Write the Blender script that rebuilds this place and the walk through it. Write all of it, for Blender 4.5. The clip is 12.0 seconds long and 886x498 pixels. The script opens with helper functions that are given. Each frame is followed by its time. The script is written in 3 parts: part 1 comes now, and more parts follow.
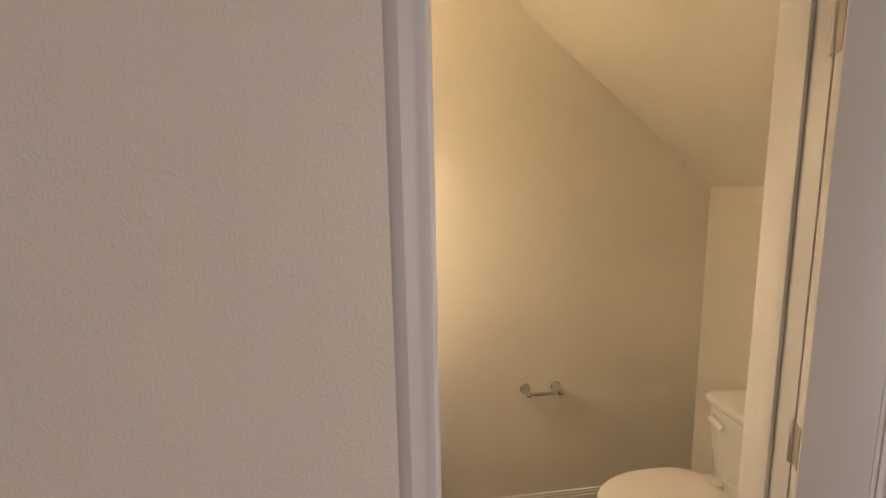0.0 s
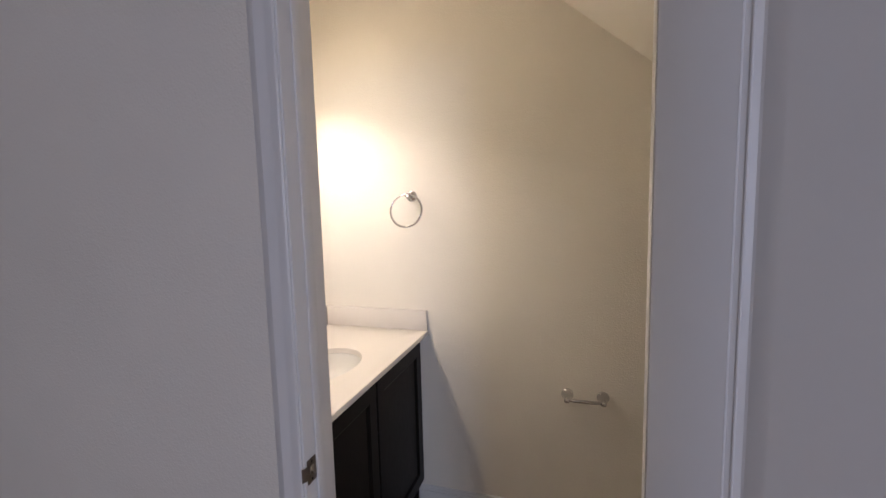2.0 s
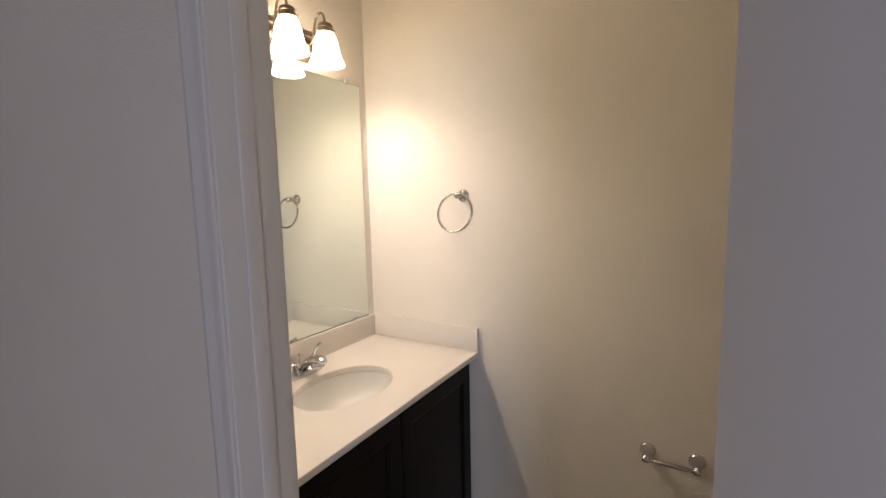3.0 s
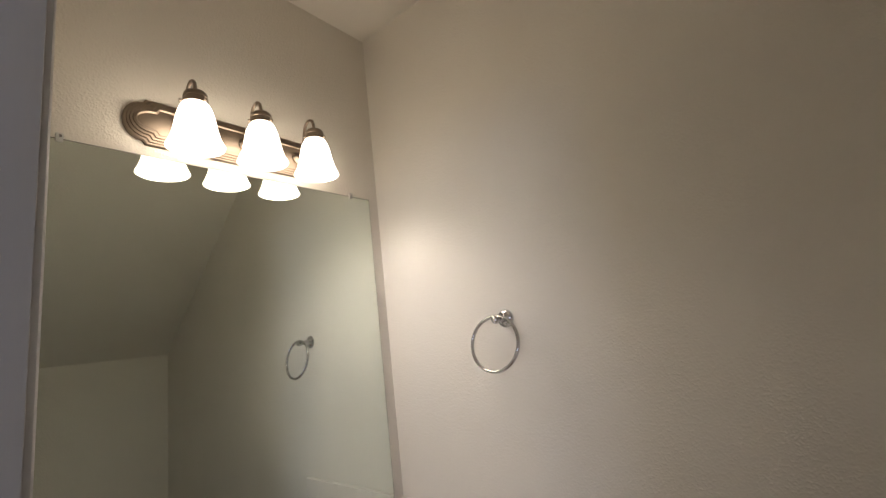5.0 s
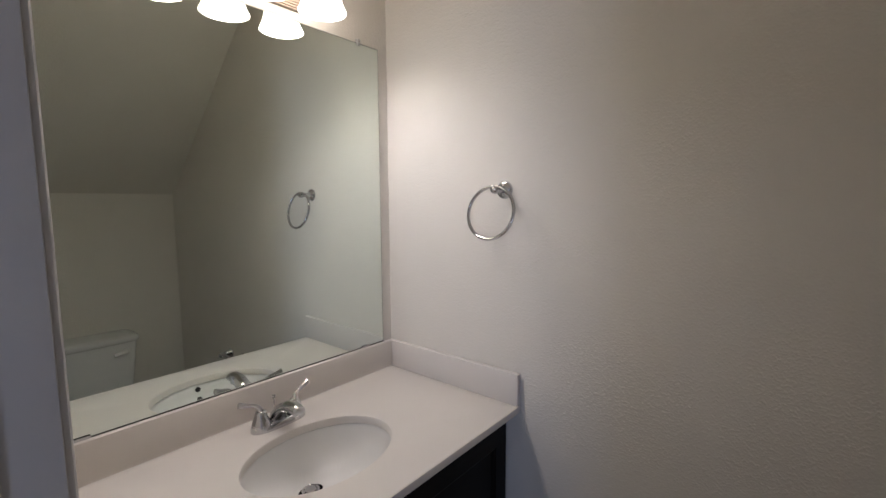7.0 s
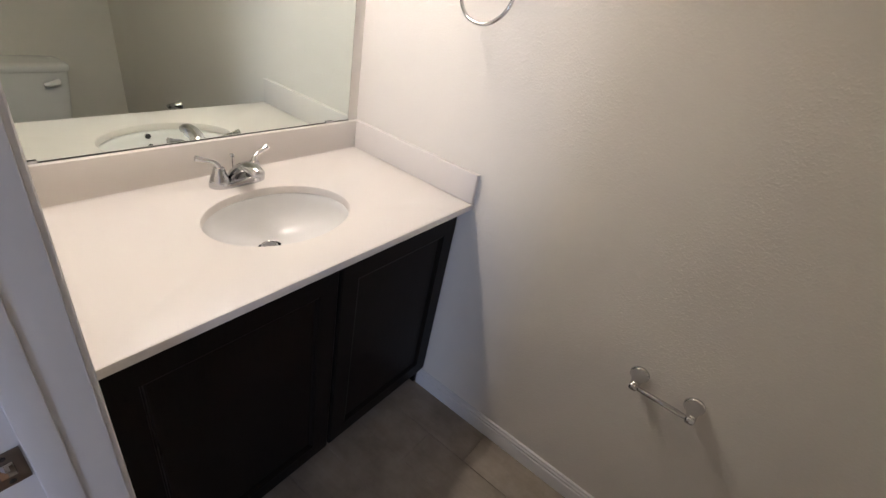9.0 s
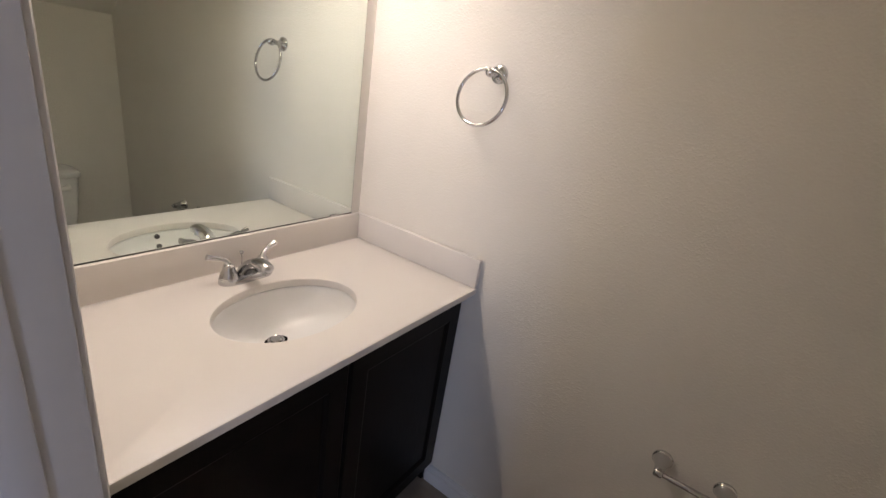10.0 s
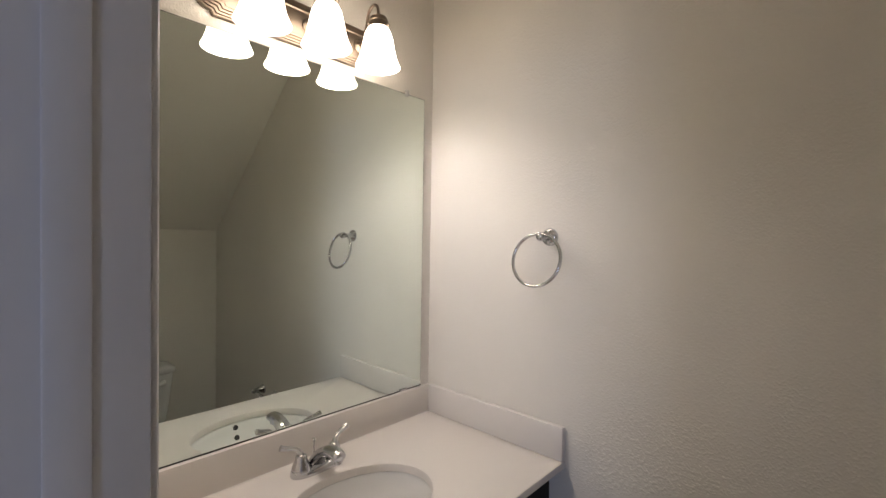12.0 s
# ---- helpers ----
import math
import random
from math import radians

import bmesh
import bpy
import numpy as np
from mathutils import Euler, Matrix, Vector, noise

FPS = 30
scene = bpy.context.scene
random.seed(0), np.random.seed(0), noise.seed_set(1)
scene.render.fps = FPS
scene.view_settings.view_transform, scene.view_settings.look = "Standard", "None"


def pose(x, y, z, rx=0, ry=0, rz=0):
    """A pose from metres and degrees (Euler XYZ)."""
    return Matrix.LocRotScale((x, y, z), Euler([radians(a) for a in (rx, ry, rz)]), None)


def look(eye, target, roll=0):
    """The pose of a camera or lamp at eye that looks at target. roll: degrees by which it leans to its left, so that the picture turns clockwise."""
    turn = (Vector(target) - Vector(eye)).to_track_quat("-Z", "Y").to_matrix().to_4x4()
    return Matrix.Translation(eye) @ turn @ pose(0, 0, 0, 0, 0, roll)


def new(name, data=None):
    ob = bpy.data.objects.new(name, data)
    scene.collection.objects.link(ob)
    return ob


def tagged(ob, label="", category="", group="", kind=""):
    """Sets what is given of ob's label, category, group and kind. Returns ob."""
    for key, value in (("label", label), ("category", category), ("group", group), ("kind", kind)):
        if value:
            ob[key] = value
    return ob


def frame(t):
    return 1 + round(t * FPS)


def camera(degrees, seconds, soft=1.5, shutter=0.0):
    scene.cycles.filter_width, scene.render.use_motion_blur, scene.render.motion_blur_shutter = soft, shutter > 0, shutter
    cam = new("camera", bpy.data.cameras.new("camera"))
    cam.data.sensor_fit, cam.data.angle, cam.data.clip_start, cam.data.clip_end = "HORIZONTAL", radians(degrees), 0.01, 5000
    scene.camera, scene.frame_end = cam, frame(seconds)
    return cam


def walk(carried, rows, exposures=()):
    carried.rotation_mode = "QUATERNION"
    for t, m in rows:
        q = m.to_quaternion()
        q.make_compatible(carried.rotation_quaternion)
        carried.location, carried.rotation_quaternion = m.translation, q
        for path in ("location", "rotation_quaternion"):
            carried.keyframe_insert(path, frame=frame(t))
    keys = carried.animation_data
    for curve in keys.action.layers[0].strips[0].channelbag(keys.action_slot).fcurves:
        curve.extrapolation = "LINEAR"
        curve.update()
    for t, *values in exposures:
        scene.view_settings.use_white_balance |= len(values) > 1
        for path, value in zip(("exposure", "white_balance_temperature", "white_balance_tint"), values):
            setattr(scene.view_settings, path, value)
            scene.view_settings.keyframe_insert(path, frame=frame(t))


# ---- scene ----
cam = camera(90.4, 12.0)

EXPOSURES = [(0.0, 1.1, 10700, 16), (0.5, 1.1, 10300, 16), (1.0, 1.05, 8300, 15), (1.5, 1.0, 6900, 14), (2.0, 0.68, 6900, 14), (2.7, 0.54, 7400, 14.5), (4.4, -0.14, 6800, 11), (5.5, -0.3, 6300, 11.5), (7.0, -0.3, 5900, 13), (7.5, 0.0, 5900, 12), (9.5, 0.66, 6400, 14), (10.0, 0.28, 6500, 15), (10.5, 0.24, 6500, 15), (11.0, -0.12, 6200, 12.5), (12.0, -0.12, 6300, 12.5)]
PATH = [
    (0, (0.593, -1.912, 1.611), (0.848, 0.05, 1.318), -1.1),
    (0.2, (0.607, -1.946, 1.607), (0.887, 0.015, 1.33), -2),
    (0.4, (0.636, -1.97, 1.578), (0.923, -0.006, 1.327), -1.1),
    (0.5, (0.659, -1.985, 1.572), (0.942, -0.02, 1.335), -1.2),
    (1, (0.91, -2.0, 1.54), (1.064, -0.016, 1.335), 0.1),
    (1.5, (1.097, -1.981, 1.515), (0.806, -0.01, 1.337), -1.3),
    (2, (1.258, -1.988, 1.516), (0.678, -0.086, 1.303), -1.4),
    (2.5, (1.346, -1.865, 1.51), (0.542, -0.042, 1.286), -2.6),
    (2.7, (1.377, -1.766, 1.541), (0.471, 0.004, 1.308), -2.2),
    (4.3, (1.168, -1.187, 1.518), (-0.031, 0.408, 1.386), -1.2),
    (4.5, (1.19, -1.1498, 1.517), (-0.032, 0.4342, 1.525), -2.2),
    (5, (1.198, -1.1389, 1.537), (-0.023, 0.4041, 1.892), -6.6),
    (5.5, (1.203, -1.1346, 1.547), (-0.006, 0.3824, 2.033), -8.2),
    (6, (1.195, -1.132, 1.528), (-0.071, 0.388, 1.821), -6.5),
    (6.5, (1.202, -1.1378, 1.516), (-0.098, 0.3812, 1.554), -3.4),
    (7, (1.206, -1.1412, 1.509), (-0.063, 0.3908, 1.3), -0.3),
    (7.5, (1.208, -1.145, 1.508), (0.014, 0.394, 1.054), 2.6),
    (9.3, (1.183, -1.152, 1.485), (0.305, 0.302, 0.43), 12.8),
    (9.5, (1.177, -1.1672, 1.487), (0.264, 0.3248, 0.517), 12.2),
    (10, (1.164, -1.1835, 1.504), (0.156, 0.3935, 0.8), 9.2),
    (10.5, (1.168, -1.185, 1.521), (0.013, 0.377, 1.046), 5.3),
    (11, (1.16, -1.183, 1.516), (-0.119, 0.332, 1.254), 3.5),
    (11.5, (1.173, -1.1852, 1.526), (-0.186, 0.2798, 1.442), 1.8),
    (12, (1.164, -1.1848, 1.532), (-0.195, 0.2812, 1.492), 0.9),
]
walk(cam, [(t, look(eye, target, roll)) for t, eye, target, roll in PATH], EXPOSURES)

# ---- light ----
world = bpy.data.worlds.new("sky")
scene.world = world
world.use_nodes = True
nt = world.node_tree
sky = nt.nodes.new("ShaderNodeTexSky")
sky.sky_type = "NISHITA"
sky.sun_disc = False
sky.sun_elevation = radians(40)
sky.sun_rotation = radians(200)
nt.links.new(sky.outputs["Color"], nt.nodes["Background"].inputs["Color"])
nt.nodes["Background"].inputs["Strength"].default_value = 0.1


def area_lamp(name, at, size_x, size_y, power, colour):
    data = bpy.data.lights.new(name, "AREA")
    data.shape, data.size, data.size_y, data.energy, data.color = "RECTANGLE", size_x, size_y, power, colour
    ob = new(name, data)
    ob.matrix_world = at
    return ob


# daylight in the opening of the hall window, behind the camera
area_lamp("window_daylight", pose(4.2, -6.52, 1.45, 90, 0, 0), 1.3, 1.3, 70, (0.555, 0.68, 1.0))

BULB_GLOW = 285.0
BULB_COLOUR = (1.0, 0.907, 0.862)
SHADE_GLOW = 8.0


# ---- materials ----
def material(name, colour, rough=0.5, metal=0.0, **more):
    m = bpy.data.materials.new(name)
    m.use_nodes = True
    b = m.node_tree.nodes["Principled BSDF"]
    b.inputs["Base Color"].default_value = (*colour, 1)
    b.inputs["Roughness"].default_value = rough
    b.inputs["Metallic"].default_value = metal
    for key, value in more.items():
        b.inputs[key.replace("_", " ")].default_value = value
    return m


def coords(m):
    n = m.node_tree.nodes.new("ShaderNodeNewGeometry")
    return n.outputs["Position"]


def noise_tex(m, scale, detail=2.0, rough=0.5, stretch=None, dist=0.0):
    t = m.node_tree
    n = t.nodes.new("ShaderNodeTexNoise")
    n.inputs["Scale"].default_value = scale
    n.inputs["Detail"].default_value = detail
    n.inputs["Roughness"].default_value = rough
    n.inputs["Distortion"].default_value = dist
    if stretch:
        mp = t.nodes.new("ShaderNodeMapping")
        mp.inputs["Scale"].default_value = stretch
        t.links.new(coords(m), mp.inputs["Vector"])
        t.links.new(mp.outputs["Vector"], n.inputs["Vector"])
    else:
        t.links.new(coords(m), n.inputs["Vector"])
    return n.outputs["Fac"]


def ramp(m, fac, stops):
    t = m.node_tree
    r = t.nodes.new("ShaderNodeValToRGB")
    while len(r.color_ramp.elements) < len(stops):
        r.color_ramp.elements.new(0.5)
    for e, (p, c) in zip(r.color_ramp.elements, stops):
        e.position, e.color = p, (*c, 1)
    t.links.new(fac, r.inputs["Fac"])
    return r.outputs["Color"]


def value_ramp(m, fac, lo, hi, a=0.3, b=0.7):
    t = m.node_tree
    r = t.nodes.new("ShaderNodeMapRange")
    for key, v in zip(("From Min", "From Max", "To Min", "To Max"), (a, b, lo, hi)):
        r.inputs[key].default_value = v
    t.links.new(fac, r.inputs["Value"])
    return r.outputs["Result"]


def bump(m, height, strength, distance, after=None):
    t = m.node_tree
    b = t.nodes.new("ShaderNodeBump")
    b.inputs["Strength"].default_value = strength
    b.inputs["Distance"].default_value = distance
    t.links.new(height, b.inputs["Height"])
    if after:
        t.links.new(after, b.inputs["Normal"])
    return b.outputs["Normal"]


def put(m, key, socket):
    m.node_tree.links.new(socket, m.node_tree.nodes["Principled BSDF"].inputs[key])


def paint(name, colour, rough, peel, shade=0.03):
    """Rolled wall paint: orange-peel relief, faint unevenness."""
    m = material(name, colour, rough)
    big = noise_tex(m, 1.7, 3)
    lo = tuple(c * (1 - shade) for c in colour)
    hi = tuple(min(1, c * (1 + shade)) for c in colour)
    put(m, "Base Color", ramp(m, big, [(0.3, lo), (0.7, hi)]))
    fine = noise_tex(m, 190, 2.0, 0.5)
    drop = noise_tex(m, 95, 1.0, 0.5)
    n1 = bump(m, value_ramp(m, drop, 0, 1, 0.48, 0.66), peel * 0.5, 0.003)
    n2 = bump(m, fine, peel, 0.0035, n1)
    put(m, "Normal", n2)
    put(m, "Roughness", value_ramp(m, noise_tex(m, 9, 3), rough - 0.06, rough + 0.06))
    return m


WALL = paint("wall paint", (0.772, 0.731, 0.662), 0.55, 0.23)
CEILING = paint("ceiling paint", (0.772, 0.731, 0.662), 0.7, 0.15)
TRIM = material("white trim paint", (0.70, 0.69, 0.68), 0.32)
put(TRIM, "Normal", bump(TRIM, noise_tex(TRIM, 60, 2, 0.5, (1, 1, 0.15)), 0.10, 0.002))
put(TRIM, "Roughness", value_ramp(TRIM, noise_tex(TRIM, 14, 3), 0.31, 0.36))
DOOR = material("white door paint", (0.68, 0.67, 0.66), 0.38)
put(DOOR, "Normal", bump(DOOR, noise_tex(DOOR, 70, 2, 0.5, (1, 1, 0.1)), 0.14, 0.002))
put(DOOR, "Roughness", value_ramp(DOOR, noise_tex(DOOR, 6, 3), 0.36, 0.42))

COUNTER = material("cultured marble", (0.66, 0.62, 0.57), 0.34, Specular_IOR_Level=0.3)
put(COUNTER, "Base Color", ramp(COUNTER, noise_tex(COUNTER, 2.2, 2, 0.5), [(0.2, (0.695, 0.652, 0.603)), (0.8, (0.72, 0.677, 0.628))]))
put(COUNTER, "Roughness", value_ramp(COUNTER, noise_tex(COUNTER, 3, 2), 0.31, 0.36))
PORCELAIN = material("white vitreous china", (0.80, 0.79, 0.765), 0.10)
put(PORCELAIN, "Roughness", value_ramp(PORCELAIN, noise_tex(PORCELAIN, 12, 2), 0.07, 0.15))
PLASTIC = material("white plastic", (0.80, 0.78, 0.74), 0.28)
put(PLASTIC, "Roughness", value_ramp(PLASTIC, noise_tex(PLASTIC, 30, 2), 0.30, 0.36))
CHROME = material("polished chrome", (0.58, 0.58, 0.59), 0.06, 1.0)
put(CHROME, "Roughness", value_ramp(CHROME, noise_tex(CHROME, 40, 3), 0.012, 0.04))
NICKEL = material("brushed bronze nickel", (0.31, 0.25, 0.20), 0.34, 1.0)
put(NICKEL, "Roughness", value_ramp(NICKEL, noise_tex(NICKEL, 160, 2, 0.5, (1, 0.06, 1)), 0.30, 0.42))
SATIN = material("satin nickel", (0.26, 0.225, 0.20), 0.36, 1.0)
put(SATIN, "Roughness", value_ramp(SATIN, noise_tex(SATIN, 200, 2, 0.5, (1, 1, 0.08)), 0.30, 0.46))
HINGE = material("pale satin hinge", (0.55, 0.53, 0.51), 0.4, 0.8)
put(HINGE, "Roughness", value_ramp(HINGE, noise_tex(HINGE, 200, 2, 0.5, (1, 1, 0.08)), 0.34, 0.48))
DARK = material("dark hole", (0.025, 0.023, 0.02), 0.6)
CLEAR = material("clear plastic", (0.88, 0.88, 0.85), 0.2, Transmission_Weight=0.3, IOR=1.46)

WOOD = material("espresso stained wood", (0.02, 0.015, 0.012), 0.38, Specular_IOR_Level=0.1)
grain = noise_tex(WOOD, 30, 6, 0.65, (6, 6, 0.5), 0.6)
put(WOOD, "Base Color", ramp(WOOD, grain, [(0.3, (0.004, 0.003, 0.0026)), (0.7, (0.009, 0.0068, 0.0056))]))
put(WOOD, "Roughness", value_ramp(WOOD, grain, 0.32, 0.46))
put(WOOD, "Normal", bump(WOOD, grain, 0.12, 0.001))

MIRROR = material("silvered mirror glass", (0.76, 0.82, 0.768), 0.012, 1.0)
GLASS_EDGE = material("mirror glass edge", (0.05, 0.05, 0.042), 0.5)

SHADE = material("frosted glass shade", (0.45, 0.44, 0.42), 0.4, Emission_Strength=SHADE_GLOW)
SHADE.node_tree.nodes["Principled BSDF"].inputs["Emission Color"].default_value = (1.0, 0.855, 0.675, 1)
BULB = material("lit bulb", (0.9, 0.9, 0.9), 0.4, Emission_Strength=BULB_GLOW)
BULB.node_tree.nodes["Principled BSDF"].inputs["Emission Color"].default_value = (*BULB_COLOUR, 1)

GROUT = material("grey grout", (0.16, 0.145, 0.125), 0.85)
put(GROUT, "Base Color", ramp(GROUT, noise_tex(GROUT, 60, 3), [(0.3, (0.23, 0.194, 0.154)), (0.7, (0.28, 0.238, 0.19))]))


def plank_material():
    m = material("grey-brown wood-look tile", (0.2, 0.18, 0.15), 0.42)
    t = m.node_tree
    info = t.nodes.new("ShaderNodeObjectInfo")
    g = t.nodes.new("ShaderNodeTexNoise")
    g.noise_dimensions = "4D"
    mp = t.nodes.new("ShaderNodeMapping")
    mp.inputs["Scale"].default_value = (2.6, 17, 1)
    t.links.new(coords(m), mp.inputs["Vector"])
    t.links.new(mp.outputs["Vector"], g.inputs["Vector"])
    mul = t.nodes.new("ShaderNodeMath")
    mul.operation = "MULTIPLY"
    mul.inputs[1].default_value = 40
    t.links.new(info.outputs["Random"], mul.inputs[0])
    t.links.new(mul.outputs[0], g.inputs["W"])
    g.inputs["Scale"].default_value = 1.0
    g.inputs["Detail"].default_value = 7
    g.inputs["Roughness"].default_value = 0.66
    g.inputs["Distortion"].default_value = 0.8
    col = ramp(m, g.outputs["Fac"], [(0.2, (0.26, 0.215, 0.168)), (0.5, (0.31, 0.262, 0.208)), (0.8, (0.36, 0.308, 0.25))])
    cloud = noise_tex(m, 7.0, 5, 0.65)
    hsv = t.nodes.new("ShaderNodeHueSaturation")
    add = t.nodes.new("ShaderNodeMath")
    add.operation = "ADD"
    t.links.new(value_ramp(m, info.outputs["Random"], 0.93, 1.05, 0, 1), add.inputs[0])
    t.links.new(value_ramp(m, cloud, -0.28, 0.14), add.inputs[1])
    t.links.new(add.outputs[0], hsv.inputs["Value"])
    t.links.new(col, hsv.inputs["Color"])
    put(m, "Base Color", hsv.outputs["Color"])
    put(m, "Roughness", value_ramp(m, g.outputs["Fac"], 0.36, 0.54))
    put(m, "Normal", bump(m, g.outputs["Fac"], 0.15, 0.0015))
    return m


PLANK = plank_material()

# Hall floor stays unseen; its warm brown is picked to tint the bounced light.
HALL_BOUNCE = material("warm brown for the unseen hall floor", (0.42, 0.25, 0.14), 0.4)
boards = noise_tex(HALL_BOUNCE, 6, 5, 0.6, (0.4, 5, 1), 0.4)
put(HALL_BOUNCE, "Base Color", ramp(HALL_BOUNCE, boards, [(0.3, (0.33, 0.185, 0.10)), (0.7, (0.47, 0.285, 0.165))]))
put(HALL_BOUNCE, "Roughness", value_ramp(HALL_BOUNCE, boards, 0.34, 0.46))


# ---- mesh helpers ----
def mesh_object(name, bm, mat, smooth=False, angle=35):
    bmesh.ops.recalc_face_normals(bm, faces=bm.faces)
    me = bpy.data.meshes.new(name)
    bm.to_mesh(me)
    bm.free()
    if smooth:
        for p in me.polygons:
            p.use_smooth = True
        me.set_sharp_from_angle(angle=radians(angle))
    if mat:
        me.materials.append(mat)
    return new(name, me)


def part(name, bm, mat, parent, label="", smooth=True, angle=35):
    ob = mesh_object(name, bm, mat, smooth, angle)
    ob.parent = parent
    if label:
        tagged(ob, label)
    return ob


def thing(name, at, label, category, group="", kind=""):
    ob = new(name)
    ob.empty_display_size = 0.05
    ob.matrix_world = at
    return tagged(ob, label, category, group, kind)


def add_box(bm, x0, x1, y0, y1, z0, z1, bevel=0.0, seg=2):
    made = bmesh.ops.create_cube(bm, size=1.0)["verts"]
    m = Matrix.LocRotScale(((x0 + x1) / 2, (y0 + y1) / 2, (z0 + z1) / 2), None, (x1 - x0, y1 - y0, z1 - z0))
    bmesh.ops.transform(bm, matrix=m, verts=made)
    if bevel:
        edges = list({e for v in made for e in v.link_edges})
        bmesh.ops.bevel(bm, geom=edges, offset=bevel, segments=seg, affect="EDGES", profile=0.5)
    return bm


def box(*a, **k):
    return add_box(bmesh.new(), *a, **k)


def add_rings(bm, rings, close_start=True, close_end=True, loop=False):
    """Skin a list of closed rings of equal length."""
    rows = [[bm.verts.new(p) for p in ring] for ring in rings]
    n = len(rows[0])
    pairs = list(zip(rows, rows[1:])) + ([(rows[-1], rows[0])] if loop else [])
    for a, b in pairs:
        for i in range(n):
            j = (i + 1) % n
            bm.faces.new((a[i], a[j], b[j], b[i]))
    if not loop and close_start:
        bm.faces.new(rows[0])
    if not loop and close_end:
        bm.faces.new(rows[-1])
    return bm


def lathe(profile, m=None, n=32, bm=None, caps=(True, True)):
    """Turn (radius, height) pairs about z, then move by m."""
    bm = bm or bmesh.new()
    m = m or Matrix()
    rings = [[m @ Vector((r * math.cos(2 * math.pi * i / n), r * math.sin(2 * math.pi * i / n), z)) for i in range(n)] for r, z in profile]
    return add_rings(bm, rings, *caps)


def tube(points, radii, n=14, bm=None, flat=1.0, loop=False):
    """A round bar along points."""
    bm = bm or bmesh.new()
    pts = [Vector(p) for p in points]
    if not hasattr(radii, "__len__"):
        radii = [radii] * len(pts)
    rings, side = [], None
    count = len(pts)
    for i, p in enumerate(pts):
        if loop:
            d = pts[(i + 1) % count] - pts[i - 1]
        else:
            d = pts[min(i + 1, count - 1)] - pts[max(i - 1, 0)]
        d.normalize()
        if side is None:
            side = d.orthogonal().normalized()
        side = (side - d * side.dot(d)).normalized()
        other = d.cross(side)
        rings.append([p + radii[i] * (math.cos(a) * side + flat * math.sin(a) * other) for a in (2 * math.pi * k / n for k in range(n))])
    return add_rings(bm, rings, loop=loop)


def curve(points, steps=8):
    """Catmull-Rom through points."""
    p = [Vector(q) for q in points]
    p = [2 * p[0] - p[1], *p, 2 * p[-1] - p[-2]]
    out = []
    for i in range(1, len(p) - 2):
        for k in range(steps):
            t = k / steps
            a, b, c, d = p[i - 1 : i + 3]
            out.append(0.5 * (2 * b + (c - a) * t + (2 * a - 5 * b + 4 * c - d) * t * t + (3 * b - a - 3 * c + d) * t**3))
    return out + [p[-2]]


def rounded(cx, cy, hx, hy, z, power=4.0, n=40):
    """A superellipse ring at height z."""
    ring = []
    for i in range(n):
        a = 2 * math.pi * i / n
        c, s = math.cos(a), math.sin(a)
        ring.append(Vector((cx + hx * math.copysign(abs(c) ** (2 / power), c), cy + hy * math.copysign(abs(s) ** (2 / power), s), z)))
    return ring


def extrude_profile(profile, start, end, u, v):
    """A moulding: (a, b) pairs in the directions u, v, run from start to end."""
    bm = bmesh.new()
    u, v, start, end = Vector(u), Vector(v), Vector(start), Vector(end)
    return add_rings(bm, [[p + a * u + b * v for a, b in profile] for p in (start, end)])


def structure(name, bm, mat, label, category, smooth=False):
    return tagged(mesh_object(name, bm, mat, smooth), label, category, kind="structure")


# ---- the room ----
DEPTH = 1.067          # back wall to door wall
WIDTH = 2.12           # mirror wall to knee wall
HIGH = 2.735
HALL_Y = -1.185        # hall face of the door wall
JL, JR, HEAD = 0.675, 1.394, 2.045
BREAK_X, KNEE_Z = 0.70, 1.575

structure("wall_north", box(-0.12, 2.30, 0.0, 0.12, -0.1, HIGH + 0.1), WALL, "greige painted wall with orange-peel texture", "wall")
structure("wall_west", box(-0.12, 0.0, -DEPTH, 0.0, -0.1, HIGH + 0.1), WALL, "greige painted wall behind the mirror", "wall")
structure("wall_east", box(WIDTH, WIDTH + 0.12, -DEPTH, 0.0, -0.1, HIGH), WALL, "low greige knee wall behind the toilet", "wall")
bm = box(-1.4, JL - 0.02, HALL_Y, -DEPTH, -0.1, HIGH + 0.1)
add_box(bm, JR + 0.02, 5.6, HALL_Y, -DEPTH, -0.1, HIGH + 0.1)
add_box(bm, JL - 0.02, JR + 0.02, HALL_Y, -DEPTH, HEAD + 0.02, HIGH + 0.1)
structure("wall_south", bm, WALL, "greige painted wall with the doorway", "wall")

bm = bmesh.new()
section = [(-0.05, HIGH), (BREAK_X - 0.12, HIGH), (BREAK_X - 0.04, HIGH - 0.006), (BREAK_X + 0.04, HIGH - 0.036), (BREAK_X + 0.10, HIGH - 0.078)]
slope = (HIGH - KNEE_Z) / (WIDTH - BREAK_X)
section += [(WIDTH + 0.05, KNEE_Z - 0.05 * slope), (WIDTH + 0.05, HIGH + 0.1), (-0.05, HIGH + 0.1)]
add_rings(bm, [[Vector((x, y, z)) for x, z in section] for y in (-DEPTH - 0.02, 0.02)])
structure("ceiling", bm, CEILING, "greige ceiling sloping down under the stairs", "ceiling")

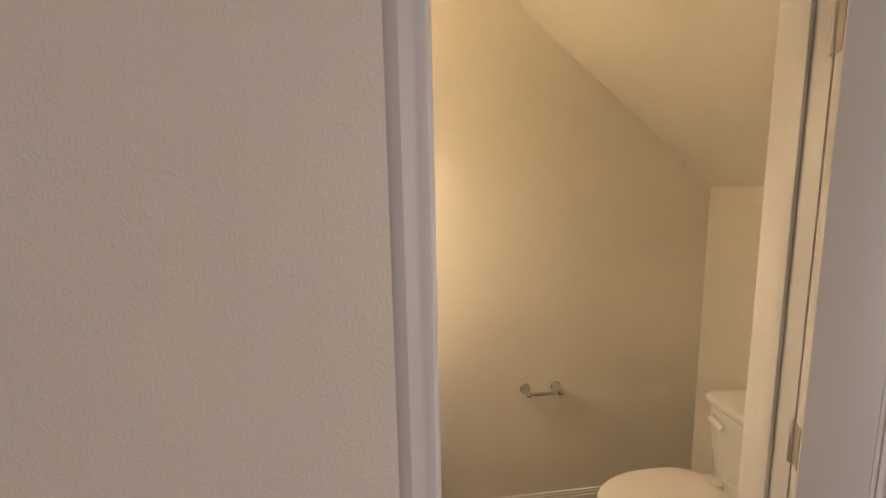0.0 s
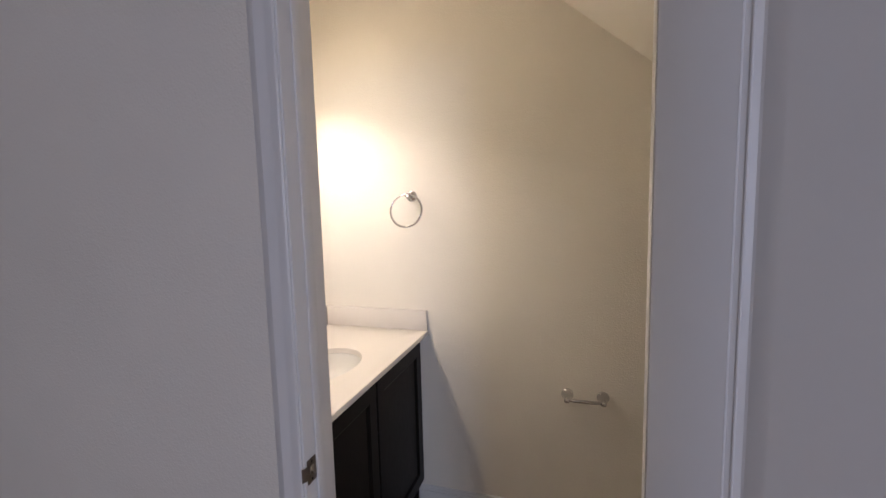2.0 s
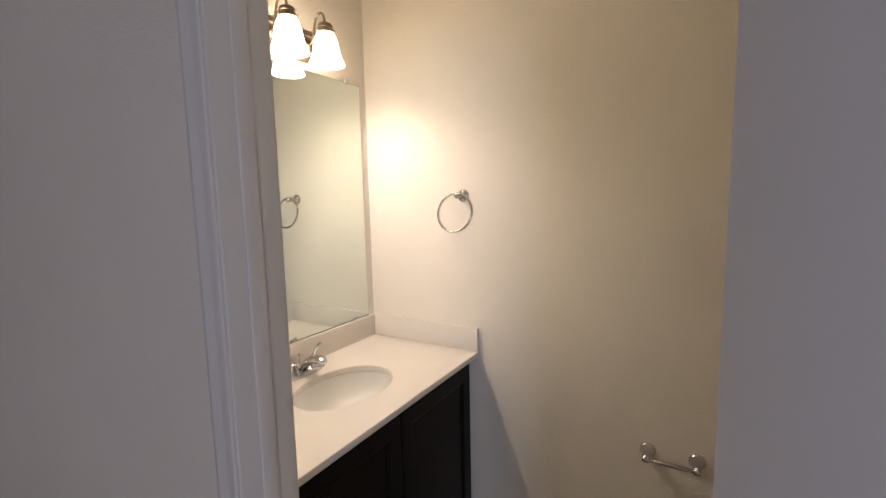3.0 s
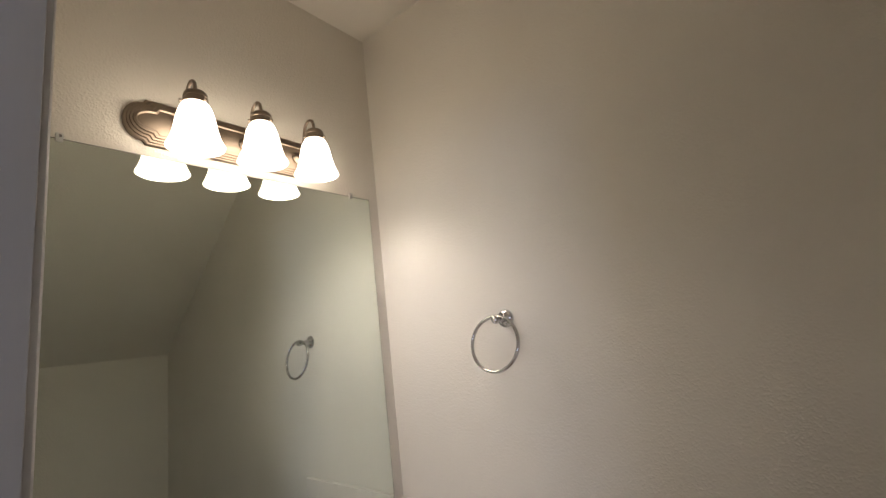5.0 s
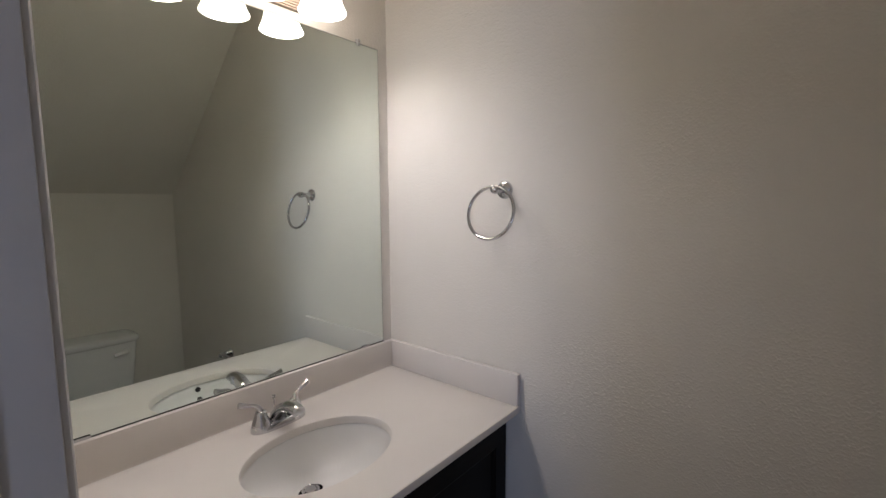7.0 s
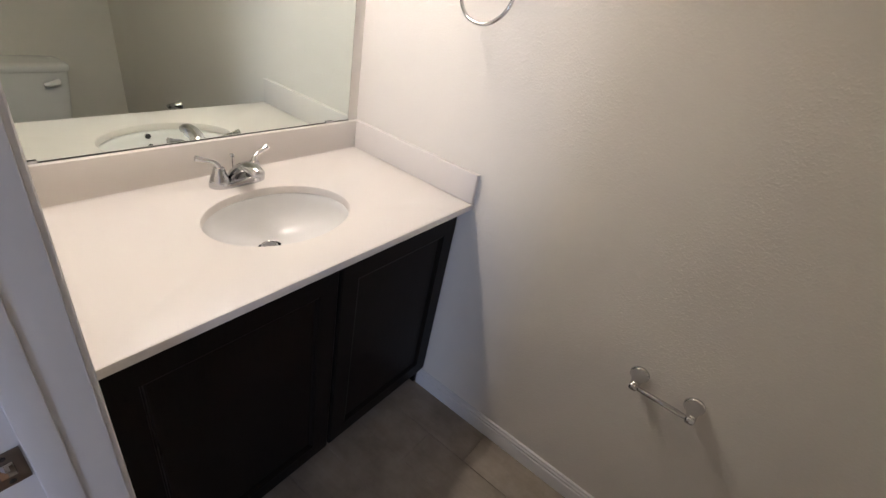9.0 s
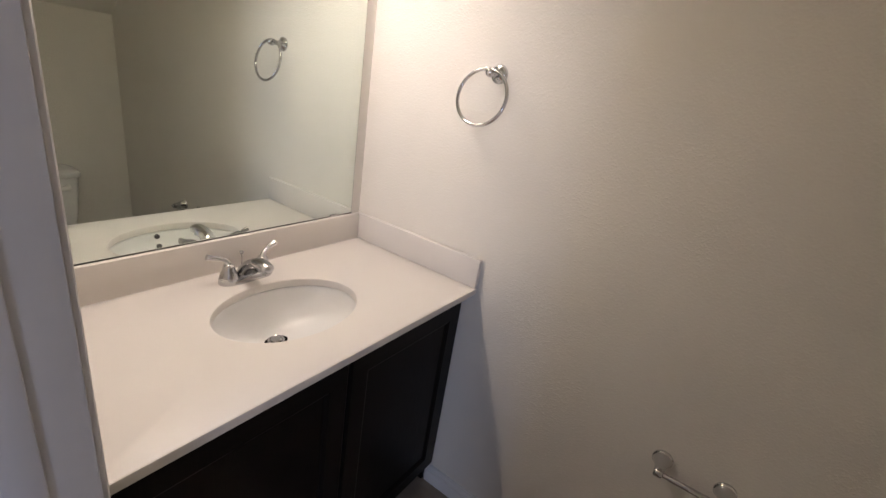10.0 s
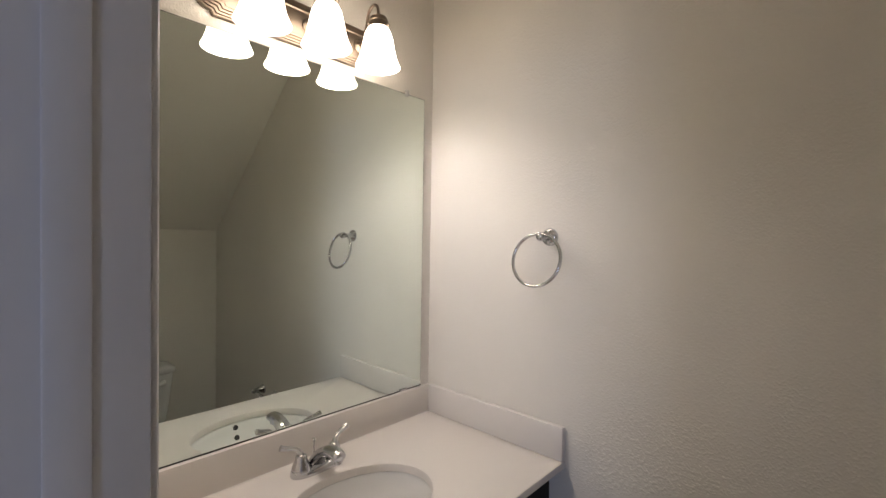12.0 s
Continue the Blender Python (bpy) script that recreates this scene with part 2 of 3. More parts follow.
# hall behind the camera
HALL_E, HALL_S = 5.6, -6.5
structure("hall_wall_west", box(-1.52, -1.4, HALL_S, HALL_Y, -0.1, HIGH + 0.1), WALL, "plain greige hall wall", "wall")
structure("hall_wall_east", box(HALL_E, HALL_E + 0.12, HALL_S, HALL_Y, -0.1, HIGH + 0.1), WALL, "plain greige hall wall", "wall")
bm = box(-1.52, 3.55, HALL_S - 0.12, HALL_S, -0.1, HIGH + 0.1)
add_box(bm, 4.85, HALL_E + 0.12, HALL_S - 0.12, HALL_S, -0.1, HIGH + 0.1)
add_box(bm, 3.55, 4.85, HALL_S - 0.12, HALL_S, -0.1, 0.8)
add_box(bm, 3.55, 4.85, HALL_S - 0.12, HALL_S, 2.1, HIGH + 0.1)
structure("hall_wall_south", bm, WALL, "plain greige hall wall with a window opening", "wall")
structure("hall_ceiling", box(-1.4, HALL_E, HALL_S, HALL_Y, HIGH, HIGH + 0.1), CEILING, "plain hall ceiling", "ceiling")


# ---- trim ----
def casing(name, x0, x1, face, out, deep=1.0, wide=1.0):
    """Door casing round the opening on one face of the wall; out: the way it stands off the wall."""
    prof = [(0, 0), (0, 0.006), (0.003, 0.008), (0.012, 0.0085), (0.018, 0.0068), (0.024, 0.0072), (0.034, 0.0092), (0.041, 0.0102), (0.050, 0.0070), (0.057, 0.0030), (0.0605, 0)]
    prof = [(a * wide, b * deep) for a, b in prof]
    ob = thing(name, pose(0, face, 0), "white painted colonial door casing", "door casing", kind="structure")
    part("left_casing", extrude_profile(prof, (x0 - 0.005, 0, 0), (x0 - 0.005, 0, HEAD + 0.06), (-1, 0, 0), (0, out, 0)), TRIM, ob, angle=20)
    part("right_casing", extrude_profile(prof, (x1 + 0.005, 0, 0), (x1 + 0.005, 0, HEAD + 0.06), (1, 0, 0), (0, out, 0)), TRIM, ob, angle=20)
    part("head_casing", extrude_profile(prof, (x0 - 0.005, 0, HEAD + 0.005), (x1 + 0.005, 0, HEAD + 0.005), (0, 0, 1), (0, out, 0)), TRIM, ob, angle=20)
    return ob


casing("trim_hall", JL, JR, HALL_Y, -1, 1.0, 1.16)
casing("trim_room", JL, JR, -DEPTH, 1, 1.15)

frame_ob = thing("door_frame", pose(0, 0, 0), "white painted wooden door jamb with stop", "door frame", kind="structure")
part("left_jamb", box(JL - 0.02, JL, HALL_Y - 0.001, -DEPTH + 0.001, 0, HEAD + 0.02, bevel=0.0015), TRIM, frame_ob)
part("right_jamb", box(JR, JR + 0.02, HALL_Y - 0.001, -DEPTH + 0.001, 0, HEAD + 0.02, bevel=0.0015), TRIM, frame_ob)
part("head_jamb", box(JL, JR, HALL_Y - 0.001, -DEPTH + 0.001, HEAD, HEAD + 0.02, bevel=0.0015), TRIM, frame_ob)
STOP = HALL_Y + 0.040
part("left_stop", box(JL, JL + 0.006, STOP, STOP + 0.034, 0, HEAD, bevel=0.003), TRIM, frame_ob)
part("right_stop", box(JR - 0.011, JR, STOP, STOP + 0.034, 0, HEAD, bevel=0.003), TRIM, frame_ob)
part("head_stop", box(JL + 0.006, JR - 0.011, STOP, STOP + 0.034, HEAD - 0.011, HEAD, bevel=0.003), TRIM, frame_ob)


def strike_plate():
    ob = thing("strike_plate", pose(JL, HALL_Y + 0.022, 0.908), "satin nickel strike plate screwed to the door jamb", "strike plate")
    bm = box(0.0005, 0.0025, -0.018, 0.016, -0.029, 0.029, bevel=0.0008)
    part("plate", bm, SATIN, ob)
    lip = extrude_profile([(0, 0), (0.002, 0), (0.002, -0.006), (-0.003, -0.014), (-0.005, -0.013), (0, -0.006)], (0.0005, -0.018, -0.016), (0.0005, -0.018, 0.016), (1, 0, 0), (0, 1, 0))
    part("lip", lip, SATIN, ob)
    part("latch_tab", box(0.0022, 0.0042, -0.010, 0.006, -0.012, 0.012, bevel=0.0012), CHROME, ob, "bright latch tab")
    for z in (-0.021, 0.021):
        part("screw", lathe([(0.0035, 0), (0.0035, 0.0004), (0.002, 0.001)], pose(0.0025, -0.001, z, 0, 90, 0), 12), DARK, ob)


strike_plate()

BASE = [(0, 0), (0.013, 0), (0.013, 0.050), (0.012, 0.052), (0.0078, 0.054), (0.0078, 0.058), (0.0112, 0.060), (0.0105, 0.066), (0.0065, 0.070), (0.0065, 0.073), (0.0085, 0.0745), (0.0075, 0.079), (0.004, 0.081), (0, 0.081)]


def baseboard(name, start, end, out):
    structure(name, extrude_profile(BASE, start, end, out, (0, 0, 1)), TRIM, "white painted moulded baseboard", "baseboard", smooth=True)


baseboard("baseboard_north", (0.50, 0, 0), (WIDTH, 0, 0), (0, -1, 0))
baseboard("baseboard_east", (WIDTH, -0.013, 0), (WIDTH, -DEPTH, 0), (-1, 0, 0))
baseboard("baseboard_south", (JR + 0.065, -DEPTH, 0), (WIDTH - 0.013, -DEPTH, 0), (0, 1, 0))
baseboard("baseboard_hall", (-1.4, HALL_Y, 0), (JL - 0.065, HALL_Y, 0), (0, -1, 0))


# ---- door ----
DOOR_OPEN = 150


def door_leaf():
    w, h, th = 0.711, 2.03, 0.035
    at = Matrix.Translation((JR - 0.001, HALL_Y - 0.004, 0.008)) @ pose(0, 0, 0, 0, 0, DOOR_OPEN)
    ob = thing("door_1", at, "white panelled door standing open into the hall", "door", kind="structure")
    # local: runs to -x from the hinge, inner face towards +y
    y0, y1 = 0.003, 0.003 + th
    stile, top, lock, bottom = 0.110, 0.125, (0.72, 0.86), 0.22
    bm = bmesh.new()
    add_box(bm, -w, -w + stile, y0, y1, 0, h, bevel=0.0015)
    add_box(bm, -stile, 0, y0, y1, 0, h, bevel=0.0015)
    for a, b in ((h - top, h), lock, (0, bottom)):
        add_box(bm, -w + stile, -stile, y0, y1, a, b)
    part("leaf_frame", bm, DOOR, ob)
    for a, b in ((bottom, lock[0]), (lock[1], h - top)):
        bm = bmesh.new()
        xa, xb = -w + stile, -stile
        for face, s in ((y1, -1), (y0, 1)):
            rings = []
            for inset, dep in ((0, 0.0), (0.002, 0.003), (0.009, 0.0048), (0.0105, 0.0034), (0.0125, 0.0036), (0.014, 0.006), (0.022, 0.0105), (0.026, 0.0105), (0.050, 0.0048), (0.054, 0.0044)):
                rings.append([Vector((x, face + s * dep, z)) for x, z in ((xa + inset, a + inset), (xb - inset, a + inset), (xb - inset, b - inset), (xa + inset, b - inset))])
            add_rings(bm, rings, close_start=False)
        part("panel", bm, DOOR, ob, angle=12)
    for z in (0.20, 1.075, 1.86):
        bm = lathe([(0.0055, -0.045), (0.006, -0.044), (0.006, 0.044), (0.0055, 0.045)], pose(0.002, -0.002, z), 14)
        hinge = part("hinge", bm, HINGE, ob, "satin nickel door hinge")
        part("hinge_leaf", box(0.0, 0.002, 0.002, 0.034, z - 0.044, z + 0.044, bevel=0.0005), HINGE, hinge)
    bm = lathe([(0.032, 0), (0.032, 0.004), (0.028, 0.010), (0.012, 0.014), (0.011, 0.035), (0.020, 0.042), (0.027, 0.052), (0.027, 0.062), (0.020, 0.070), (0.004, 0.073)], pose(-w + 0.06, y1, 0.92, -90, 0, 0), 28)
    part("door_knob", bm, SATIN, ob, "satin nickel round knob")
    return ob


door_leaf()


# ---- vanity ----
CT = 0.893             # countertop height
VY0, VY1 = -1.064, -0.003


def vanity_cabinet():
    ob = thing("vanity_cabinet", pose(0, 0, 0), "espresso-stained wooden vanity cabinet with two closed doors", "cabinet")
    front, top = 0.513, CT - 0.023
    bm = bmesh.new()
    y0, y1 = VY0 + 0.002, VY1 - 0.004
    add_box(bm, 0.004, front - 0.019, y0, y0 + 0.016, 0.105, top - 0.002)
    add_box(bm, 0.004, front - 0.019, y1 - 0.016, y1, 0.105, top - 0.002)
    add_box(bm, 0.004, 0.012, y0 + 0.016, y1 - 0.016, 0.105, top - 0.002)
    add_box(bm, 0.012, front - 0.019, y0 + 0.016, y1 - 0.016, 0.105, 0.121)
    part("body", bm, WOOD, ob)
    part("toe_kick", box(0.10, 0.445, VY0 + 0.004, VY1 - 0.020, 0.004, 0.105), WOOD, ob)
    bm = bmesh.new()
    y0, y1 = VY0 + 0.002, VY1 - 0.004
    for a, b in ((y0, y0 + 0.045), (-0.545, -0.500), (y1 - 0.045, y1)):
        add_box(bm, front - 0.019, front, a, b, 0.105, top, bevel=0.001)
    for a, b in ((0.105, 0.145), (top - 0.045, top)):
        for c, d in ((y0 + 0.045, -0.545), (-0.500, y1 - 0.045)):
            add_box(bm, front - 0.0188, front - 0.0003, c, d, a, b)
    part("face_frame", bm, WOOD, ob)
    for a, b in ((y0 + 0.020, -0.5275), (-0.5185, y1 - 0.020)):
        vanity_door(ob, front, a, b, 0.125, top - 0.030)
    # side filler foot against the wall
    part("side_panel", box(0.445, front - 0.019, VY1 - 0.020, VY1 - 0.004, 0.004, 0.106), WOOD, ob)
    return ob


def vanity_door(parent, front, y0, y1, z0, z1):
    """A frame-and-panel door with a stepped inner edge."""
    bm = bmesh.new()
    x0, x1 = front + 0.001, front + 0.020
    outline = ((y0, z0), (y1, z0), (y1, z1), (y0, z1))
    cy, cz = (y0 + y1) / 2, (z0 + z1) / 2

    def ring(inset, x):
        return [Vector((x, y + math.copysign(inset, cy - y), z + math.copysign(inset, cz - z))) for y, z in outline]

    steps = [(0.0, x0), (0.0, x1 - 0.004), (0.0015, x1 - 0.001), (0.004, x1), (0.058, x1), (0.060, x1 - 0.002), (0.063, x1 - 0.003), (0.067, x1 - 0.0085), (0.072, x1 - 0.010)]
    add_rings(bm, [ring(i, x) for i, x in steps])
    part("cabinet_door", bm, WOOD, parent, angle=15)


vanity_cabinet()

SX, SY, SA, SB = 0.300, -0.530, 0.145, 0.197     # sink oval


def slab_with_oval(x0, x1, y0, y1, z0, z1, n=72):
    """A rectangular slab with an oval hole and eased edges."""
    angles = sorted({2 * math.pi * i / n for i in range(n)} | {math.atan2(y - SY, x - SX) % (2 * math.pi) for x in (x0, x1) for y in (y0, y1)})
    bm = bmesh.new()

    def oval(a, grow, z):
        return Vector((SX + (SA + grow) * math.cos(a), SY + (SB + grow) * math.sin(a), z))

    def rim(a, inset, z):
        c, s = math.cos(a), math.sin(a)
        tx = ((x1 - inset if c > 0 else x0 + inset) - SX) / c if abs(c) > 1e-9 else 1e9
        ty = ((y1 - inset if s > 0 else y0 + inset) - SY) / s if abs(s) > 1e-9 else 1e9
        t = min(tx, ty)
        return Vector((SX + t * c, SY + t * s, z))

    rings = [
        [oval(a, 0.0, z0) for a in angles], [oval(a, 0.0, z1 - 0.004) for a in angles], [oval(a, 0.0015, z1 - 0.001) for a in angles], [oval(a, 0.005, z1) for a in angles],
        [rim(a, 0.006, z1) for a in angles], [rim(a, 0.002, z1 - 0.0015) for a in angles], [rim(a, 0.0, z1 - 0.006) for a in angles],
        [rim(a, 0.0, z0 + 0.003) for a in angles], [rim(a, 0.003, z0) for a in angles],
    ]
    return add_rings(bm, rings, loop=True)


top = thing("vanity_countertop", pose(0, 0, 0), "off-white cultured marble vanity top with backsplash", "countertop")
part("slab", slab_with_oval(0.003, 0.568, VY0, VY1, CT - 0.023, CT), COUNTER, top)
part("backsplash", box(0.003, 0.020, VY0, VY1, CT + 0.0005, CT + 0.100, bevel=0.002), COUNTER, top)
part("side_splash", box(0.0205, 0.566, VY1 - 0.017, VY1, CT + 0.0005, CT + 0.100, bevel=0.002), COUNTER, top)
part("caulk", tube([(0.021, -0.021, CT + 0.001), (0.021, VY0, CT + 0.001)], 0.0013, 8), PLASTIC, top, "white caulk bead")


def sink():
    ob = thing("sink", pose(SX, SY, CT), "oval white china undermount sink", "sink")
    bm = bmesh.new()
    n = 56
    prof = [(1.06, -0.026), (1.02, -0.025), (1.0, -0.030), (0.985, -0.045), (0.95, -0.066), (0.88, -0.090), (0.76, -0.110), (0.58, -0.124), (0.36, -0.132), (0.17, -0.136)]
    rings = []
    for k, z in prof:
        shift = -0.068 * (1 - k)
        rings.append([Vector((SA * k * math.cos(a) + shift, SB * k * math.sin(a), z)) for a in (2 * math.pi * i / n for i in range(n))])
    outer = []
    for k, z in reversed(prof):
        shift = -0.068 * (1 - k)
        outer.append([Vector(((SA * k + 0.010) * math.cos(a) + shift, (SB * k + 0.010) * math.sin(a), z - (0.010 if k < 1.03 else 0.004))) for a in (2 * math.pi * i / n for i in range(n))])
    add_rings(bm, rings + outer, loop=False, close_start=False, close_end=False)
    part("bowl", bm, PORCELAIN, ob, angle=60)
    dx = -0.068 * 0.83
    part("drain_ring", lathe([(0.0235, -0.1350), (0.0235, -0.1325), (0.022, -0.1312), (0.018, -0.133), (0.017, -0.138)], pose(dx, 0, 0), 28), CHROME, ob, "chrome drain ring")
    part("drain_stopper", lathe([(0.0155, -0.136), (0.0155, -0.1300), (0.013, -0.1275), (0.002, -0.127)], pose(dx, 0, 0), 24), CHROME, ob, "chrome pop-up stopper")
    # overflow holes in the front wall of the bowl
    for x, z, tilt in ((0.1412, -0.041, -84), (0.1286, -0.073, -59)):
        part("overflow_hole", lathe([(0.0088, -0.002), (0.0088, 0.0022)], Matrix.Translation((x, -0.010, z)) @ pose(0, 0, 0, 0, tilt, 0), 20), DARK, ob, "dark overflow hole")
    return ob


sink()


def faucet():
    ob = thing("faucet", pose(0.092, -0.526, CT), "polished chrome two-handle centerset bathroom faucet", "faucet")
    bm = bmesh.new()
    rings = []
    for k, z in ((1.0, 0.0005), (1.0, 0.006), (0.97, 0.010), (0.90, 0.014), (0.80, 0.017)):
        ring = []
        for i in range(48):
            a = 2 * math.pi * i / 48
            c, s = math.cos(a), math.sin(a)
            ring.append(Vector((0.029 * k * math.copysign(abs(c) ** 0.8, c), 0.080 * (0.94 + 0.06 * k) * math.copysign(abs(s) ** 0.62, s), z)))
        rings.append(ring)
    add_rings(bm, rings)
    part("base", bm, CHROME, ob, angle=50)
    for side in (-1, 1):
        y = 0.0515 * side
        part("valve_body", lathe([(0.0265, 0.008), (0.0262, 0.016), (0.0235, 0.026), (0.019, 0.036), (0.0165, 0.043), (0.0155, 0.050), (0.0135, 0.055), (0.004, 0.058)], pose(0, y, 0), 30), CHROME, ob, angle=60)
        pts = curve([(0.002, y, 0.050), (-0.001, y + 0.004 * side, 0.064), (-0.006, y + 0.016 * side, 0.073), (-0.012, y + 0.034 * side, 0.078), (-0.016, y + 0.052 * side, 0.084)], 7)
        n = len(pts)
        rad = [0.0098 - 0.0042 * min(1, i / (n * 0.40)) + 0.0075 * max(0, i / n - 0.55) for i in range(n)]
        bm = tube(pts, rad, 14, flat=0.85)
        part("lever_handle", bm, CHROME, ob, angle=60)
    # spout: a wide arched body that narrows forward
    bm = bmesh.new()
    path = curve([(-0.012, 0, 0.008), (-0.002, 0, 0.026), (0.024, 0, 0.050), (0.055, 0, 0.066), (0.084, 0, 0.070), (0.101, 0, 0.066), (0.111, 0, 0.060)], 6)
    rings = []
    for i, p in enumerate(path):
        d = (path[min(i + 1, len(path) - 1)] - path[max(i - 1, 0)]).normalized()
        up = d.cross(Vector((0, 1, 0))).normalized()
        t = i / (len(path) - 1)
        nose = math.sqrt(max(0.04, 1 - max(0.0, (t - 0.86) / 0.14) ** 2))
        w, hgt = (0.026 - 0.0085 * t) * nose, (0.018 - 0.004 * t) * nose
        rings.append([p + math.cos(a) * w * Vector((0, 1, 0)) + math.sin(a) * hgt * up for a in (2 * math.pi * k / 24 for k in range(24))])
    add_rings(bm, rings)
    part("spout", bm, CHROME, ob, angle=60)
    part("aerator", lathe([(0.0095, 0), (0.0095, 0.008), (0.007, 0.008)], pose(0.097, 0, 0.046, 0, -8, 0), 20), CHROME, ob)
    part("lift_rod", lathe([(0.0018, 0.01), (0.0018, 0.066), (0.0045, 0.068), (0.0062, 0.073), (0.0055, 0.076), (0.001, 0.077)], pose(-0.022, 0, 0), 14), CHROME, ob)
    return ob


faucet()


# ---- mirror ----
def wall_mirror():
    y0, y1, z0, z1 = -1.030, -0.046, CT + 0.101, 2.044
    ob = thing("wall_mirror", pose(0, 0, 0), "large frameless wall mirror above the vanity", "mirror")
    part("backing", box(0.0005, 0.0045, y0, y1, z0, z1), GLASS_EDGE, ob, "dark green glass edge", smooth=False)
    bm = bmesh.new()
    b = 0.0024
    add_rings(bm, [[Vector((x, y, z)) for y, z in ((y0 + b, z0 + b), (y1 - b, z0 + b), (y1 - b, z1 - b), (y0 + b, z1 - b))] for x in (0.0046, 0.0062)])
    part("glass", bm, MIRROR, ob, smooth=False)
    part("bottom_channel", box(0.0064, 0.0078, y0, y1, z0 - 0.0006, z0 + 0.0022), GLASS_EDGE, ob, "thin dark bottom channel", smooth=False)
    for y in (y0 + 0.088, y1 - 0.088):
        bm = box(0.0003, 0.011, y - 0.007, y + 0.007, z1 - 0.009, z1 + 0.012, bevel=0.003)
        clip = part("mirror_clip", bm, CLEAR, ob, "clear plastic mirror clip")
        part("screw", lathe([(0.004, 0), (0.004, 0.001), (0.002, 0.002)], pose(0.011, y, z1 + 0.004, 0, 90, 0), 12), CHROME, clip)
        part("bottom_clip", box(0.0080, 0.0095, y - 0.016, y + 0.016, z0 - 0.0008, z0 + 0.007, bevel=0.0006), CHROME, ob, "thin metal bottom clip")
    return ob


wall_mirror()


# ---- vanity light ----
LAMP_X, LAMP_Y, LAMP_GAP = 0.114, -0.526, 0.1755
LAMP_Z = 2.134


def vanity_light():
    ob = thing("vanity_light", pose(0, LAMP_Y, LAMP_Z), "brushed bronze three-lamp vanity light bar, lit", "wall lamp")
    # stepped back plate with chamfered, rounded ends
    def outline(inset, x):
        hz, hy = 0.062 - inset, 0.302 - inset
        pts = []
        for s in (1, -1):
            base = hy - 0.050
            pts += [(s * base, -s * hz)]
            for k in range(11):
                a = -math.pi / 2 + math.pi * k / 10
                pts.append((s * (base + 0.006 + 0.044 * math.cos(a)), s * (hz - 0.010) * math.sin(a)))
            pts += [(s * base, s * hz)]
        return [Vector((x, y, z)) for y, z in pts]

    bm = bmesh.new()
    steps = [(0.0, 0.001), (0.0, 0.006), (0.003, 0.009), (0.007, 0.009), (0.008, 0.013), (0.013, 0.013), (0.014, 0.017), (0.019, 0.017), (0.020, 0.021), (0.026, 0.0215), (0.029, 0.018), (0.032, 0.018)]
    add_rings(bm, [outline(i, x) for i, x in steps])
    part("back_plate", bm, NICKEL, ob, angle=25)
    for k in (-1, 0, 1):
        y = k * LAMP_GAP
        pts = curve([(0.016, y, 0.004), (0.034, y, 0.002), (0.049, y, 0.018), (0.056, y, 0.052), (0.067, y, 0.088), (0.088, y, 0.103), (LAMP_X - 0.006, y, 0.092), (LAMP_X, y, 0.064)], 6)
        part("arm", tube(pts, 0.0046, 12), NICKEL, ob, angle=60)
        part("arm_rosette", lathe([(0.020, 0), (0.020, 0.004), (0.014, 0.008), (0.008, 0.010)], pose(0.018, y, 0, 0, 90, 0), 24), NICKEL, ob)
        at = pose(LAMP_X, y, 0)
        part("fitter", lathe([(0.006, 0.066), (0.013, 0.064), (0.023, 0.059), (0.0275, 0.053), (0.0285, 0.045), (0.0270, 0.043), (0.0295, 0.038), (0.0300, 0.025), (0.0285, 0.025), (0.0285, 0.036), (0.004, 0.036)], at, 32), NICKEL, ob, angle=30)
        for j in range(3):
            a = math.radians(20 + 120 * j)
            part("thumb_screw", lathe([(0.002, 0.026), (0.002, 0.032), (0.004, 0.032), (0.004, 0.037)], at @ Matrix.Translation((0, 0, 0.031)) @ Euler((0, math.pi / 2, a)).to_matrix().to_4x4(), 10), NICKEL, ob)
        prof = [(0.0272, 0.030), (0.0300, 0.026), (0.0355, 0.017), (0.0405, 0.004), (0.0445, -0.012), (0.0485, -0.034), (0.0532, -0.055), (0.0585, -0.071), (0.0635, -0.0815), (0.0660, -0.0860), (0.0662, -0.0880)]
        inner = [(r - 0.003, z) for r, z in reversed(prof)]
        part("shade", lathe(prof + inner, at, 40, caps=(False, False)), SHADE, ob, "glowing frosted white bell glass shade", angle=60)
        part("bulb", lathe([(0.010, 0.036), (0.011, -0.005), (0.014, -0.028), (0.0195, -0.037), (0.0215, -0.049), (0.0195, -0.060), (0.0125, -0.068), (0.003, -0.071)], at, 24), BULB, ob, "lit frosted bulb", angle=60)
    return ob


vanity_light()


